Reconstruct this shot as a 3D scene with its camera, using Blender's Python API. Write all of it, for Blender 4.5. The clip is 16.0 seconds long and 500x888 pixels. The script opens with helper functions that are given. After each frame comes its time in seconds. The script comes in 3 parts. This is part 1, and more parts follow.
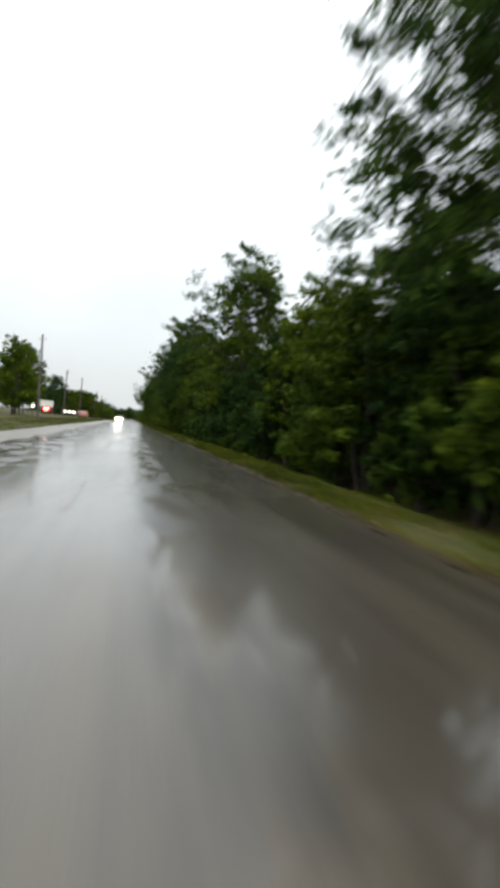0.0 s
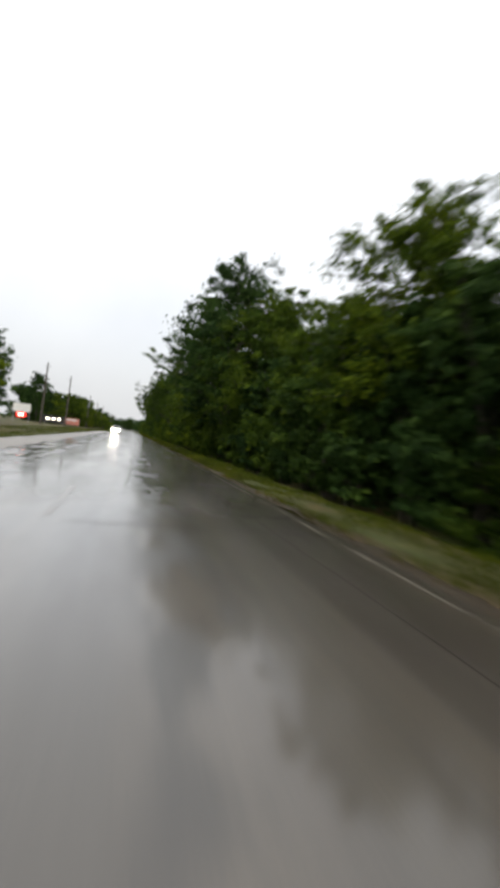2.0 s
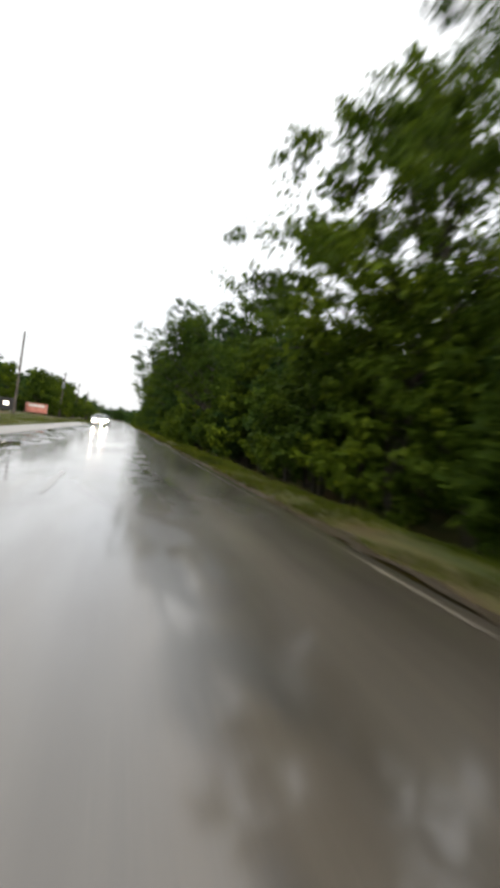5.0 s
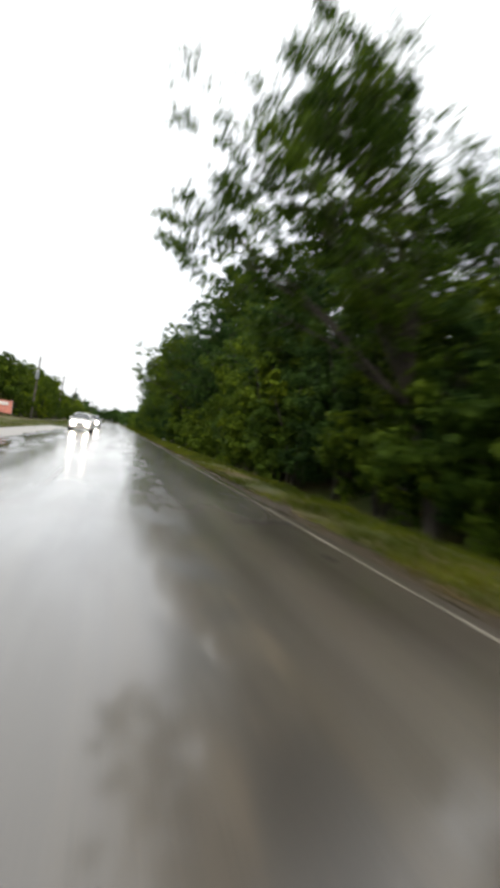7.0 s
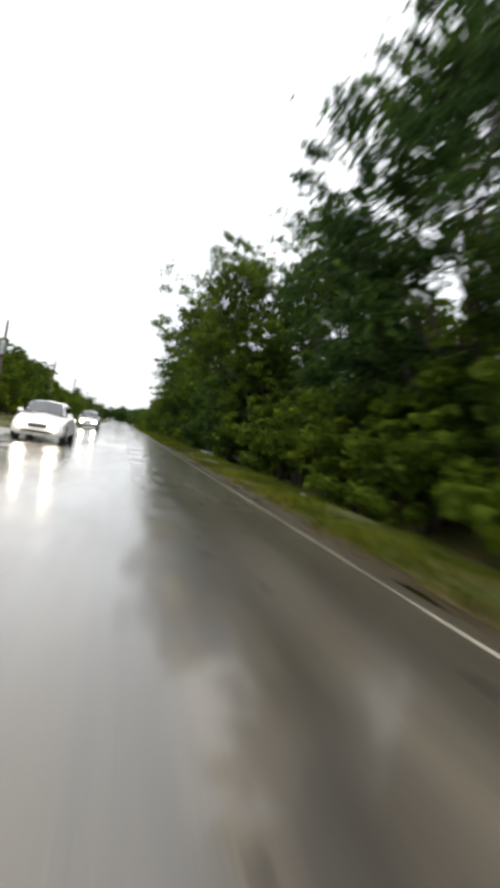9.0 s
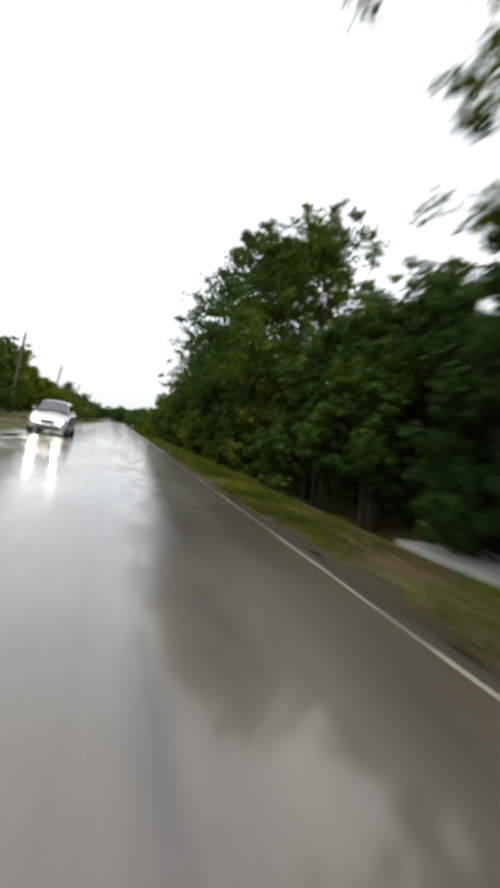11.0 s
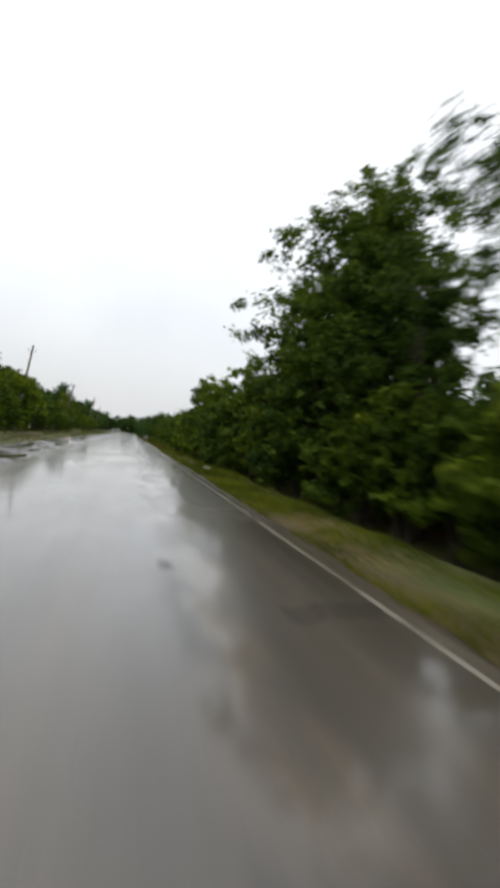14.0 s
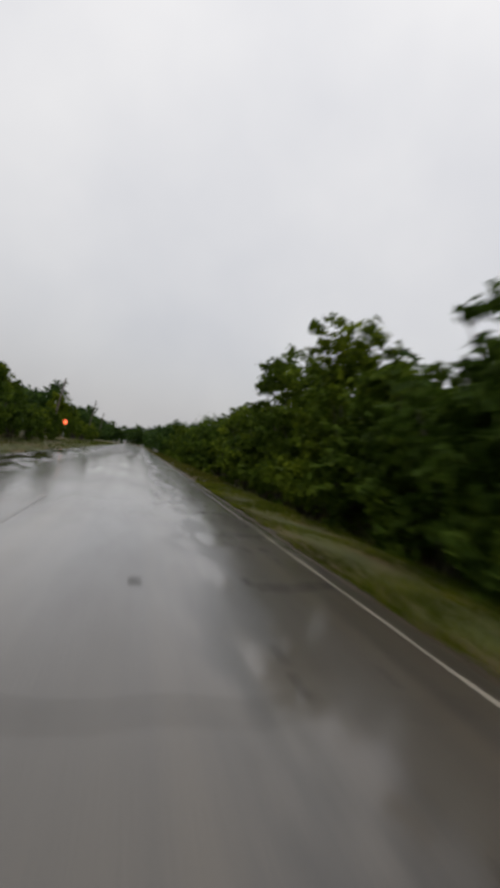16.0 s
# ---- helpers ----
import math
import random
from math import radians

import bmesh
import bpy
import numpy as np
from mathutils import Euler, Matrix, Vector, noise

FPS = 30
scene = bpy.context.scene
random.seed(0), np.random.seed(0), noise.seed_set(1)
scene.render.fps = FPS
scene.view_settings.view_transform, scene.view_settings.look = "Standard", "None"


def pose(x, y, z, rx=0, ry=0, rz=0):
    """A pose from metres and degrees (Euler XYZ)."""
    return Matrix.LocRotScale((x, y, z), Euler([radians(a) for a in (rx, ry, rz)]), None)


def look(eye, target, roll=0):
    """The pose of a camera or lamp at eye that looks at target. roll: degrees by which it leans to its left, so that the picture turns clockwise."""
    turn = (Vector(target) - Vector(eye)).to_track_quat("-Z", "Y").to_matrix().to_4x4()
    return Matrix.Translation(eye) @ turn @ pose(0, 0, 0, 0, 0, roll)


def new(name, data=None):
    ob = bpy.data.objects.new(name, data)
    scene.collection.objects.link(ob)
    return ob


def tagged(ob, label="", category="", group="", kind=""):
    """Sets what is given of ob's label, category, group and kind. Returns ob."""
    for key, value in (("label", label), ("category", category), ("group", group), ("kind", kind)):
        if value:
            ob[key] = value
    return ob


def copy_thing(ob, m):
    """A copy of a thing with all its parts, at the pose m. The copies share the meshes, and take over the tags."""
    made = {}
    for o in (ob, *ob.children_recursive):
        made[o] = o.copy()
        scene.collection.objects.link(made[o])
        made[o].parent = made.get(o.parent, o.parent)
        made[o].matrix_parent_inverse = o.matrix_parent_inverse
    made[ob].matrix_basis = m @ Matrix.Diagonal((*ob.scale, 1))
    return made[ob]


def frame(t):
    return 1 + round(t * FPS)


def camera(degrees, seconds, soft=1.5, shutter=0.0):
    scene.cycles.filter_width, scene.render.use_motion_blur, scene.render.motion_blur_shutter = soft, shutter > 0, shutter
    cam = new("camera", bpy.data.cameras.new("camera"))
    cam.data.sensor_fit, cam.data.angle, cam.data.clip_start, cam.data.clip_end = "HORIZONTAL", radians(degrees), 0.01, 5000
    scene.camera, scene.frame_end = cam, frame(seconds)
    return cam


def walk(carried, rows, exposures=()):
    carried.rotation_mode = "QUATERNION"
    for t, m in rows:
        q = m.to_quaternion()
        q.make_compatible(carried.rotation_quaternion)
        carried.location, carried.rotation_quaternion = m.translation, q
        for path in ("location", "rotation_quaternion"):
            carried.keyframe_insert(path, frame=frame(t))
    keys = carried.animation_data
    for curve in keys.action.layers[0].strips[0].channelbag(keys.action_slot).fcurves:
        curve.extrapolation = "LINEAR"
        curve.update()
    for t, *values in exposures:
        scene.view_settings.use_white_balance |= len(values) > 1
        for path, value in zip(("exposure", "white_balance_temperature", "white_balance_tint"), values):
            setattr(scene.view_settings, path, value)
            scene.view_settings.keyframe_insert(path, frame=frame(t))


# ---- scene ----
# ---- camera and its path ----
LENS = 55.0
EYE = 1.15
# seconds, x, y, yaw, pitch, roll (the picture turns clockwise by roll)
PATH = [
    (0.0, -1.15, 0.00, -14.46, -1.72, 5.42),
    (0.5, -1.10, 5.99, -14.37, -2.03, 5.55),
    (1.0, -1.05, 11.95, -14.44, -1.30, 5.75),
    (1.5, -1.01, 17.89, -14.27, -0.92, 5.42),
    (2.0, -0.97, 23.81, -14.36, -0.07, 6.85),
    (2.5, -0.95, 29.71, -14.17, -0.01, 7.20),
    (3.0, -0.93, 35.58, -14.38, -0.87, 8.00),
    (3.5, -0.92, 41.42, -14.32, 0.33, 6.85),
    (4.0, -0.90, 47.25, -14.49, 0.16, 7.70),
    (6.5, -0.88, 76.01, -16.58, -1.66, 7.20),
    (7.0, -0.87, 81.70, -16.09, -0.55, 7.50),
    (7.5, -0.83, 87.36, -15.85, -0.86, 7.00),
    (8.0, -0.80, 92.99, -15.42, -1.35, 7.40),
    (8.5, -0.72, 98.60, -15.55, -1.34, 7.40),
    (9.0, -0.64, 104.19, -15.30, -0.69, 7.90),
    (9.5, -0.57, 109.76, -15.40, -1.03, 8.86),
    (10.0, -0.50, 115.30, -15.36, -0.12, 9.45),
    (12.5, -0.34, 142.66, -15.67, -0.43, 9.60),
    (13.0, -0.35, 148.06, -15.86, -2.03, 8.90),
    (13.5, -0.35, 153.43, -15.94, -3.07, 8.30),
    (14.0, -0.36, 158.79, -14.19, 0.48, 7.80),
    (14.5, -0.38, 164.12, -13.52, 1.67, 8.30),
    (15.0, -0.39, 169.43, -13.10, 1.94, 8.30),
    (15.5, -0.40, 174.71, -13.60, 2.05, 9.25),
    (16.0, -0.42, 179.97, -13.21, 2.05, 9.25),
]
# seconds, stops, white balance in kelvin, tint
LIGHTNESS = [(0.0, 0.28, 6400, 4), (0.5, 0.28, 6500, 7), (2.5, 0.22, 6500, 8), (4.0, 0.42, 6600, 8), (6.5, 0.74, 6500, 7), (9.0, 0.72, 6500, 7), (10.0, 0.66, 6500, 5),
             (12.5, 0.42, 6450, 4), (13.4, 0.36, 6500, 6), (14.2, 0.10, 6500, 8), (14.8, -0.15, 6550, 9), (15.3, -0.32, 6600, 9), (16.0, -0.44, 6600, 10)]
cam = camera(LENS, 16.0, soft=5.0, shutter=0.8)
walk(cam, [(t, pose(x, y, EYE, 90 + p, 0, w) @ pose(0, 0, 0, 0, 0, r)) for t, x, y, w, p, r in PATH],
     exposures=LIGHTNESS)

# ---- sky and light: overcast, raining ----
world = bpy.data.worlds.new("overcast_sky")
scene.world = world
world.use_nodes = True
wn, wl = world.node_tree.nodes, world.node_tree.links
wn.clear()
sky = wn.new("ShaderNodeTexSky")
sky.sky_type = 'NISHITA'
sky.sun_disc = False
sky.sun_elevation, sky.sun_rotation = radians(55), radians(200)
sky.dust_density = 9.0
sky_bg = wn.new("ShaderNodeBackground")
sky_bg.inputs[1].default_value = 0.05
cloud = wn.new("ShaderNodeTexNoise")
cloud.inputs["Scale"].default_value = 2.2
cloud.inputs["Detail"].default_value = 4.0
ramp = wn.new("ShaderNodeValToRGB")
ramp.color_ramp.elements[0].position, ramp.color_ramp.elements[0].color = 0.30, (0.81, 0.815, 0.845, 1)
ramp.color_ramp.elements[1].position, ramp.color_ramp.elements[1].color = 0.72, (1.0, 0.99, 0.985, 1)
cloud_bg = wn.new("ShaderNodeBackground")
cloud_bg.inputs[1].default_value = 0.80
# the cloud cover of an overcast day is brighter overhead than at the horizon
around = wn.new("ShaderNodeTexCoord")
split = wn.new("ShaderNodeSeparateXYZ")
rise = wn.new("ShaderNodeMath")
rise.operation, rise.use_clamp = 'MULTIPLY_ADD', False
rise.inputs[1].default_value, rise.inputs[2].default_value = 0.72, 0.92
overhead = wn.new("ShaderNodeMix")
overhead.data_type, overhead.blend_type = 'RGBA', 'MULTIPLY'
overhead.inputs[0].default_value = 1.0
mix = wn.new("ShaderNodeAddShader")
wout = wn.new("ShaderNodeOutputWorld")
wl.new(sky.outputs[0], sky_bg.inputs[0])
wl.new(cloud.outputs["Fac"], ramp.inputs[0])
wl.new(around.outputs["Generated"], split.inputs[0])
wl.new(split.outputs[2], rise.inputs[0])
wl.new(ramp.outputs[0], overhead.inputs[6])
wl.new(rise.outputs[0], overhead.inputs[7])
wl.new(overhead.outputs[2], cloud_bg.inputs[0])
wl.new(sky_bg.outputs[0], mix.inputs[0])
wl.new(cloud_bg.outputs[0], mix.inputs[1])
wl.new(mix.outputs[0], wout.inputs[0])

sun = new("sun", bpy.data.lights.new("sun", 'SUN'))
sun.data.energy, sun.data.angle, sun.data.color = 0.5, radians(25), (1.0, 0.97, 0.93)
sun.matrix_world = look((0, 0, 50), (12, 33, 0))


# ---- materials ----
def material(name, rough=0.6, metal=0.0, spec=0.5):
    m = bpy.data.materials.new(name)
    m.use_nodes = True
    n, l = m.node_tree.nodes, m.node_tree.links
    b = n["Principled BSDF"]
    b.inputs["Roughness"].default_value = rough
    b.inputs["Metallic"].default_value = metal
    b.inputs["Specular IOR Level"].default_value = spec
    return m, n, l, b


def mapped(n, l, scale, stretch=(1, 1, 1), detail=6.0, kind="Object"):
    tc, mp, tx = n.new("ShaderNodeTexCoord"), n.new("ShaderNodeMapping"), n.new("ShaderNodeTexNoise")
    mp.inputs["Scale"].default_value = stretch
    tx.inputs["Scale"].default_value = scale
    tx.inputs["Detail"].default_value = detail
    l.new(tc.outputs[kind], mp.inputs[0])
    l.new(mp.outputs[0], tx.inputs[0])
    return tx.outputs["Fac"]


def ramped(n, l, fac, *stops):
    r = n.new("ShaderNodeValToRGB")
    e = r.color_ramp.elements
    while len(e) < len(stops):
        e.new(0.5)
    for k, (p, c) in zip(e, stops):
        k.position, k.color = p, (*c, 1)
    l.new(fac, r.inputs[0])
    return r.outputs[0]


def bumped(n, l, b, fac, strength, distance):
    k = n.new("ShaderNodeBump")
    k.inputs["Strength"].default_value, k.inputs["Distance"].default_value = strength, distance
    l.new(fac, k.inputs["Height"])
    l.new(k.outputs[0], b.inputs["Normal"])


def blend(n, l, fac, a, b, mode='MIX'):
    x = n.new("ShaderNodeMix")
    x.data_type, x.blend_type = 'RGBA', mode
    for s, v in ((x.inputs[0], fac), (x.inputs[6], a), (x.inputs[7], b)):
        if isinstance(v, (int, float)):
            s.default_value = v
        elif isinstance(v, tuple):
            s.default_value = (*v, 1)
        else:
            l.new(v, s)
    return x.outputs[2]


def simple(name, low, high, scale=8.0, rough=0.6, metal=0.0, spec=0.5, bump=0.0, stretch=(1, 1, 1), wet=0.0):
    """A surface of two close colours with a fine relief. wet: the roughness of a film of rain on it."""
    m, n, l, b = material(name, rough, metal, spec)
    f = mapped(n, l, scale, stretch)
    l.new(ramped(n, l, f, (0.35, low), (0.65, high)), b.inputs["Base Color"])
    if bump:
        bumped(n, l, b, f, 0.5, bump)
    if wet:
        b.inputs["Coat Weight"].default_value, b.inputs["Coat IOR"].default_value, b.inputs["Coat Roughness"].default_value = 1.0, 1.5, wet
    return m


def glow(name, colour, strength):
    m, n, l, b = material(name, 0.3)
    b.inputs["Base Color"].default_value = (*colour, 1)
    b.inputs["Emission Color"].default_value = (*colour, 1)
    b.inputs["Emission Strength"].default_value = strength
    return m


def foliage(name, dark, mid, light):
    m, n, l, b = material(name, 0.60, 0.0, 0.05)
    geo = n.new("ShaderNodeNewGeometry")
    ob = n.new("ShaderNodeObjectInfo")
    leaf = ramped(n, l, geo.outputs["Random Per Island"], (0.0, dark), (0.55, mid), (1.0, light))
    # lobe-sized patches: lit and shaded foliage masses put into the leaf colour
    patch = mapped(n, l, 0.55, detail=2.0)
    lit_tone = ramped(n, l, patch, (0.36, (0.56, 0.63, 0.58)), (0.50, (0.95, 0.97, 0.92)), (0.66, (1.48, 1.40, 1.02)))
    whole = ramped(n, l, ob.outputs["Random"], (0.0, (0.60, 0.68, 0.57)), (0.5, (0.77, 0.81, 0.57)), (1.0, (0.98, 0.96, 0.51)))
    c = blend(n, l, 1.0, blend(n, l, 1.0, leaf, lit_tone, 'MULTIPLY'), whole, 'MULTIPLY')
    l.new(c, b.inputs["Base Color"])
    t = n.new("ShaderNodeBsdfTranslucent")
    l.new(c, t.inputs[0])
    s = n.new("ShaderNodeMixShader")
    s.inputs[0].default_value = 0.38
    l.new(b.outputs[0], s.inputs[1])
    l.new(t.outputs[0], s.inputs[2])
    l.new(s.outputs[0], n["Material Output"].inputs[0])
    return m


def rut_mask(n, l):
    """1 in the worn wheel tracks: one that crosses the lane slowly, one in the other lane, widened to carry a painted
    tree reflection.
    """
    def calc(op, a, b):
        k = n.new("ShaderNodeMath")
        k.operation = op
        for slot, v in zip(k.inputs, (a, b)):
            if isinstance(v, (int, float)):
                slot.default_value = v
            else:
                l.new(v, slot)
        return k.outputs[0]
    xyz = n.new("ShaderNodeSeparateXYZ")
    l.new(n.new("ShaderNodeTexCoord").outputs["Object"], xyz.inputs[0])
    near = calc('ABSOLUTE', calc('SUBTRACT', xyz.outputs[0], calc('SUBTRACT', calc('MULTIPLY', xyz.outputs[1], 0.0060), 0.62)), 0.0)
    other = calc('MULTIPLY', calc('ABSOLUTE', calc('ADD', xyz.outputs[0], 4.05), 0.0), 0.36)
    return ramped(n, l, calc('MINIMUM', near, other), (0.22, (1, 1, 1)), (0.46, (0, 0, 0)))


def wet_asphalt():
    """Worn asphalt under a film of rain: streaks along the lanes, blotches, a fine grain."""
    m, n, l, b = material("wet_asphalt", 0.3, 0.0, 0.5)
    fine = mapped(n, l, 60.0, detail=3.0)
    broad = mapped(n, l, 0.55, (1.0, 0.22, 1.0), detail=4.0)
    streak = mapped(n, l, 1.9, (1.0, 0.018, 1.0), detail=5.0)
    film = mapped(n, l, 0.8, (1.0, 0.30, 1.0), detail=5.0)
    base = ramped(n, l, broad, (0.30, (0.046, 0.039, 0.031)), (0.55, (0.067, 0.058, 0.046)), (0.75, (0.092, 0.080, 0.063)))
    grain = ramped(n, l, fine, (0.3, (0.75, 0.75, 0.75)), (0.7, (1.2, 1.2, 1.2)))
    worn = ramped(n, l, streak, (0.36, (0.80, 0.78, 0.76)), (0.50, (1.0, 1.0, 1.0)), (0.64, (1.28, 1.25, 1.18)))
    c = blend(n, l, 1.0, blend(n, l, 1.0, base, grain, 'MULTIPLY'), worn, 'MULTIPLY')
    l.new(ramped(n, l, film, (0.40, (0.30, 0.30, 0.30)), (0.65, (0.48, 0.48, 0.48))), b.inputs["Roughness"])
    b.inputs["Coat Weight"].default_value = 1.0
    b.inputs["Coat IOR"].default_value = 1.52
    wet = blend(n, l, 0.45, ramped(n, l, film, (0.36, (0.06, 0.06, 0.06)), (0.64, (0.17, 0.17, 0.17))),
                ramped(n, l, streak, (0.38, (0.06, 0.06, 0.06)), (0.64, (0.18, 0.18, 0.18))))
    # standing water and broken grain in the wheel ruts
    pools = mapped(n, l, 1.5, (1.3, 0.55, 1.0), detail=4.0)
    shiny = ramped(n, l, pools, (0.46, (0.27, 0.27, 0.27)), (0.53, (0.10, 0.10, 0.10)))
    ruts = rut_mask(n, l)
    l.new(blend(n, l, ruts, wet, shiny), b.inputs["Coat Roughness"])
    # ravelled grain; in the other lane its dark also paints the trees' reflection
    ravelled = ramped(n, l, pools, (0.44, (0.55, 0.54, 0.52)), (0.56, (1.15, 1.12, 1.08)))
    l.new(blend(n, l, 1.0, c, blend(n, l, ruts, (1.0, 1.0, 1.0), ravelled), 'MULTIPLY'), b.inputs["Base Color"])
    bumped(n, l, b, fine, 0.25, 0.004)
    return m


def ground_material():
    """Rough grass with worn brown earth showing through in patches."""
    m, n, l, b = material("grass_and_earth", 0.75, 0.0, 0.3)
    broad = mapped(n, l, 0.5, (1.2, 0.4, 1))
    patch = mapped(n, l, 2.2, (1, 0.5, 1))
    fine = mapped(n, l, 14.0)
    c1 = ramped(n, l, broad, (0.36, (0.060, 0.072, 0.017)), (0.52, (0.070, 0.066, 0.020)), (0.66, (0.092, 0.056, 0.022)))
    c3 = ramped(n, l, patch, (0.40, (0.75, 0.85, 0.7)), (0.62, (1.25, 1.15, 1.2)))
    c2 = ramped(n, l, fine, (0.3, (0.55, 0.55, 0.5)), (0.7, (1.25, 1.25, 1.2)))
    # trodden, half-bare earth for half a metre beside the asphalt
    xyz = n.new("ShaderNodeSeparateXYZ")
    l.new(n.new("ShaderNodeTexCoord").outputs["Object"], xyz.inputs[0])
    out, shift = n.new("ShaderNodeMath"), n.new("ShaderNodeMath")
    out.operation, shift.operation = 'ABSOLUTE', 'MULTIPLY_ADD'
    off = n.new("ShaderNodeMath")
    off.operation = 'SUBTRACT'
    l.new(xyz.outputs[0], off.inputs[0])
    off.inputs[1].default_value = 2.3
    l.new(off.outputs[0], out.inputs[0])
    l.new(patch, shift.inputs[0])
    shift.inputs[1].default_value = 1.6
    l.new(out.outputs[0], shift.inputs[2])
    bare = ramped(n, l, shift.outputs[0], (0.0, (1, 1, 1)), (0.95, (1, 1, 1)), (1.0, (0, 0, 0)))
    bare.node.color_ramp.elements[1].position = 0.62
    scaled = n.new("ShaderNodeMath")
    scaled.operation = 'MULTIPLY'
    l.new(shift.outputs[0], scaled.inputs[0])
    scaled.inputs[1].default_value = 0.80
    l.new(scaled.outputs[0], bare.node.inputs[0])
    earth = ramped(n, l, fine, (0.3, (0.044, 0.030, 0.014)), (0.7, (0.092, 0.066, 0.030)))
    green = blend(n, l, 1.0, blend(n, l, 1.0, c1, c3, 'MULTIPLY'), c2, 'MULTIPLY')
    l.new(blend(n, l, bare, green, earth), b.inputs["Base Color"])
    bumped(n, l, b, fine, 0.6, 0.03)
    return m


M_ROAD = wet_asphalt()
M_GROUND = ground_material()
M_SHOULDER = simple("wet_earth_and_gravel", (0.022, 0.016, 0.010), (0.056, 0.042, 0.024), 9.0, 0.5, bump=0.02)
M_GRAVEL = simple("pale_gravel", (0.13, 0.12, 0.105), (0.25, 0.235, 0.21), 9.0, 0.4, bump=0.01)
M_WORN = simple("flaked_white_paint", (0.050, 0.043, 0.034), (0.27, 0.24, 0.20), 1.1, 0.35, bump=0.002, wet=0.18)
M_WHITE = simple("worn_white_paint", (0.150, 0.136, 0.112), (0.36, 0.33, 0.28), 1.3, 0.35, bump=0.002, wet=0.18)
M_WATER = simple("rain_water", (0.036, 0.031, 0.024), (0.056, 0.048, 0.037), 9.0, 0.05, spec=0.50, bump=0.003)
M_PAPER = simple("wet_paper", (0.45, 0.44, 0.42), (0.62, 0.61, 0.58), 8.0, 0.5)
M_YELLOW = simple("worn_yellow_paint", (0.050, 0.044, 0.034), (0.105, 0.078, 0.046), 2.0, 0.35, bump=0.002, wet=0.18)
M_TAR = simple("tar", (0.016, 0.014, 0.012), (0.030, 0.027, 0.023), 6.0, 0.6, spec=0.2)
M_BARK = simple("bark", (0.025, 0.021, 0.016), (0.060, 0.050, 0.038), 9.0, 0.85, bump=0.03, stretch=(1, 1, 0.2))
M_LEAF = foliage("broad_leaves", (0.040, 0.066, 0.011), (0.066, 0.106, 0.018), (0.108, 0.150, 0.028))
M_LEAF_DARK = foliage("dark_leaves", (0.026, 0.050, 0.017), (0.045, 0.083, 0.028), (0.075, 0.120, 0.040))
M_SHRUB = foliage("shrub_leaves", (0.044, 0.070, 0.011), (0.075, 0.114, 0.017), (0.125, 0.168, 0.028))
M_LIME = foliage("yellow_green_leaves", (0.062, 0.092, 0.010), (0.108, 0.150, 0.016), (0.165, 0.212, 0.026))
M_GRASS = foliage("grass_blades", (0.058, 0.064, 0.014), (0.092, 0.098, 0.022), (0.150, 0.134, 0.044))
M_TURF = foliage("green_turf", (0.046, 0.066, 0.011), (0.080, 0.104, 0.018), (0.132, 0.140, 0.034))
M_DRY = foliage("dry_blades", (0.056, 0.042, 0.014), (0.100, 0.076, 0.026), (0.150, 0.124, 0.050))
M_POLE = simple("weathered_pole_wood", (0.05, 0.042, 0.035), (0.12, 0.10, 0.085), 12.0, 0.8, bump=0.01, stretch=(1, 1, 0.1))
M_STEEL = simple("galvanised_steel", (0.28, 0.29, 0.30), (0.42, 0.43, 0.44), 15.0, 0.4, 0.8)
M_CERAMIC = simple("grey_ceramic", (0.30, 0.30, 0.31), (0.42, 0.42, 0.43), 20.0, 0.25)
M_CARPAINT = simple("white_car_paint", (0.70, 0.70, 0.69), (0.78, 0.78, 0.77), 2.0, 0.18)
M_SILVER = simple("silver_car_paint", (0.36, 0.37, 0.38), (0.44, 0.45, 0.46), 2.0, 0.22, 0.5)
M_GLASS = simple("tinted_car_glass", (0.02, 0.024, 0.026), (0.03, 0.034, 0.036), 2.0, 0.05, spec=0.8)
M_RUBBER = simple("tyre_rubber", (0.018, 0.018, 0.018), (0.03, 0.03, 0.03), 30.0, 0.7)
M_BLACK = simple("black_plastic", (0.015, 0.015, 0.016), (0.03, 0.03, 0.03), 30.0, 0.5)
M_LAMP = glow("headlamp", (1.0, 0.86, 0.66), 220.0)
M_WARM = glow("warm_lamp", (1.0, 0.93, 0.78), 4.0)
M_RED = glow("red_lamp", (1.0, 0.05, 0.04), 1.6)
M_ORANGE = glow("orange_red_lamp", (1.0, 0.14, 0.05), 4.0)
M_BOARD = simple("white_board", (0.62, 0.62, 0.60), (0.74, 0.74, 0.72), 4.0, 0.5)
M_SALMON = simple("faded_red_board", (0.46, 0.15, 0.115), (0.64, 0.27, 0.21), 3.0, 0.5)
M_CONCRETE = simple("wet_concrete", (0.22, 0.21, 0.20), (0.36, 0.35, 0.33), 6.0, 0.4, bump=0.005)


# ---- building helpers ----
def part(name, bm, mat, parent=None, label=""):
    me = bpy.data.meshes.new(name)
    bm.to_mesh(me)
    bm.free()
    me.materials.append(mat)
    ob = new(name, me)
    if parent is not None:
        ob.parent = parent
    if label:
        ob["label"] = label
    return ob


def raw(name, verts, faces, mat, parent=None, smooth=False):
    me = bpy.data.meshes.new(name)
    me.from_pydata(verts if isinstance(verts, list) else verts.tolist(), [], faces if isinstance(faces, list) else faces.tolist())
    me.materials.append(mat)
    if smooth:
        me.polygons.foreach_set("use_smooth", [True] * len(me.polygons))
    me.update()
    ob = new(name, me)
    if parent is not None:
        ob.parent = parent
    return ob


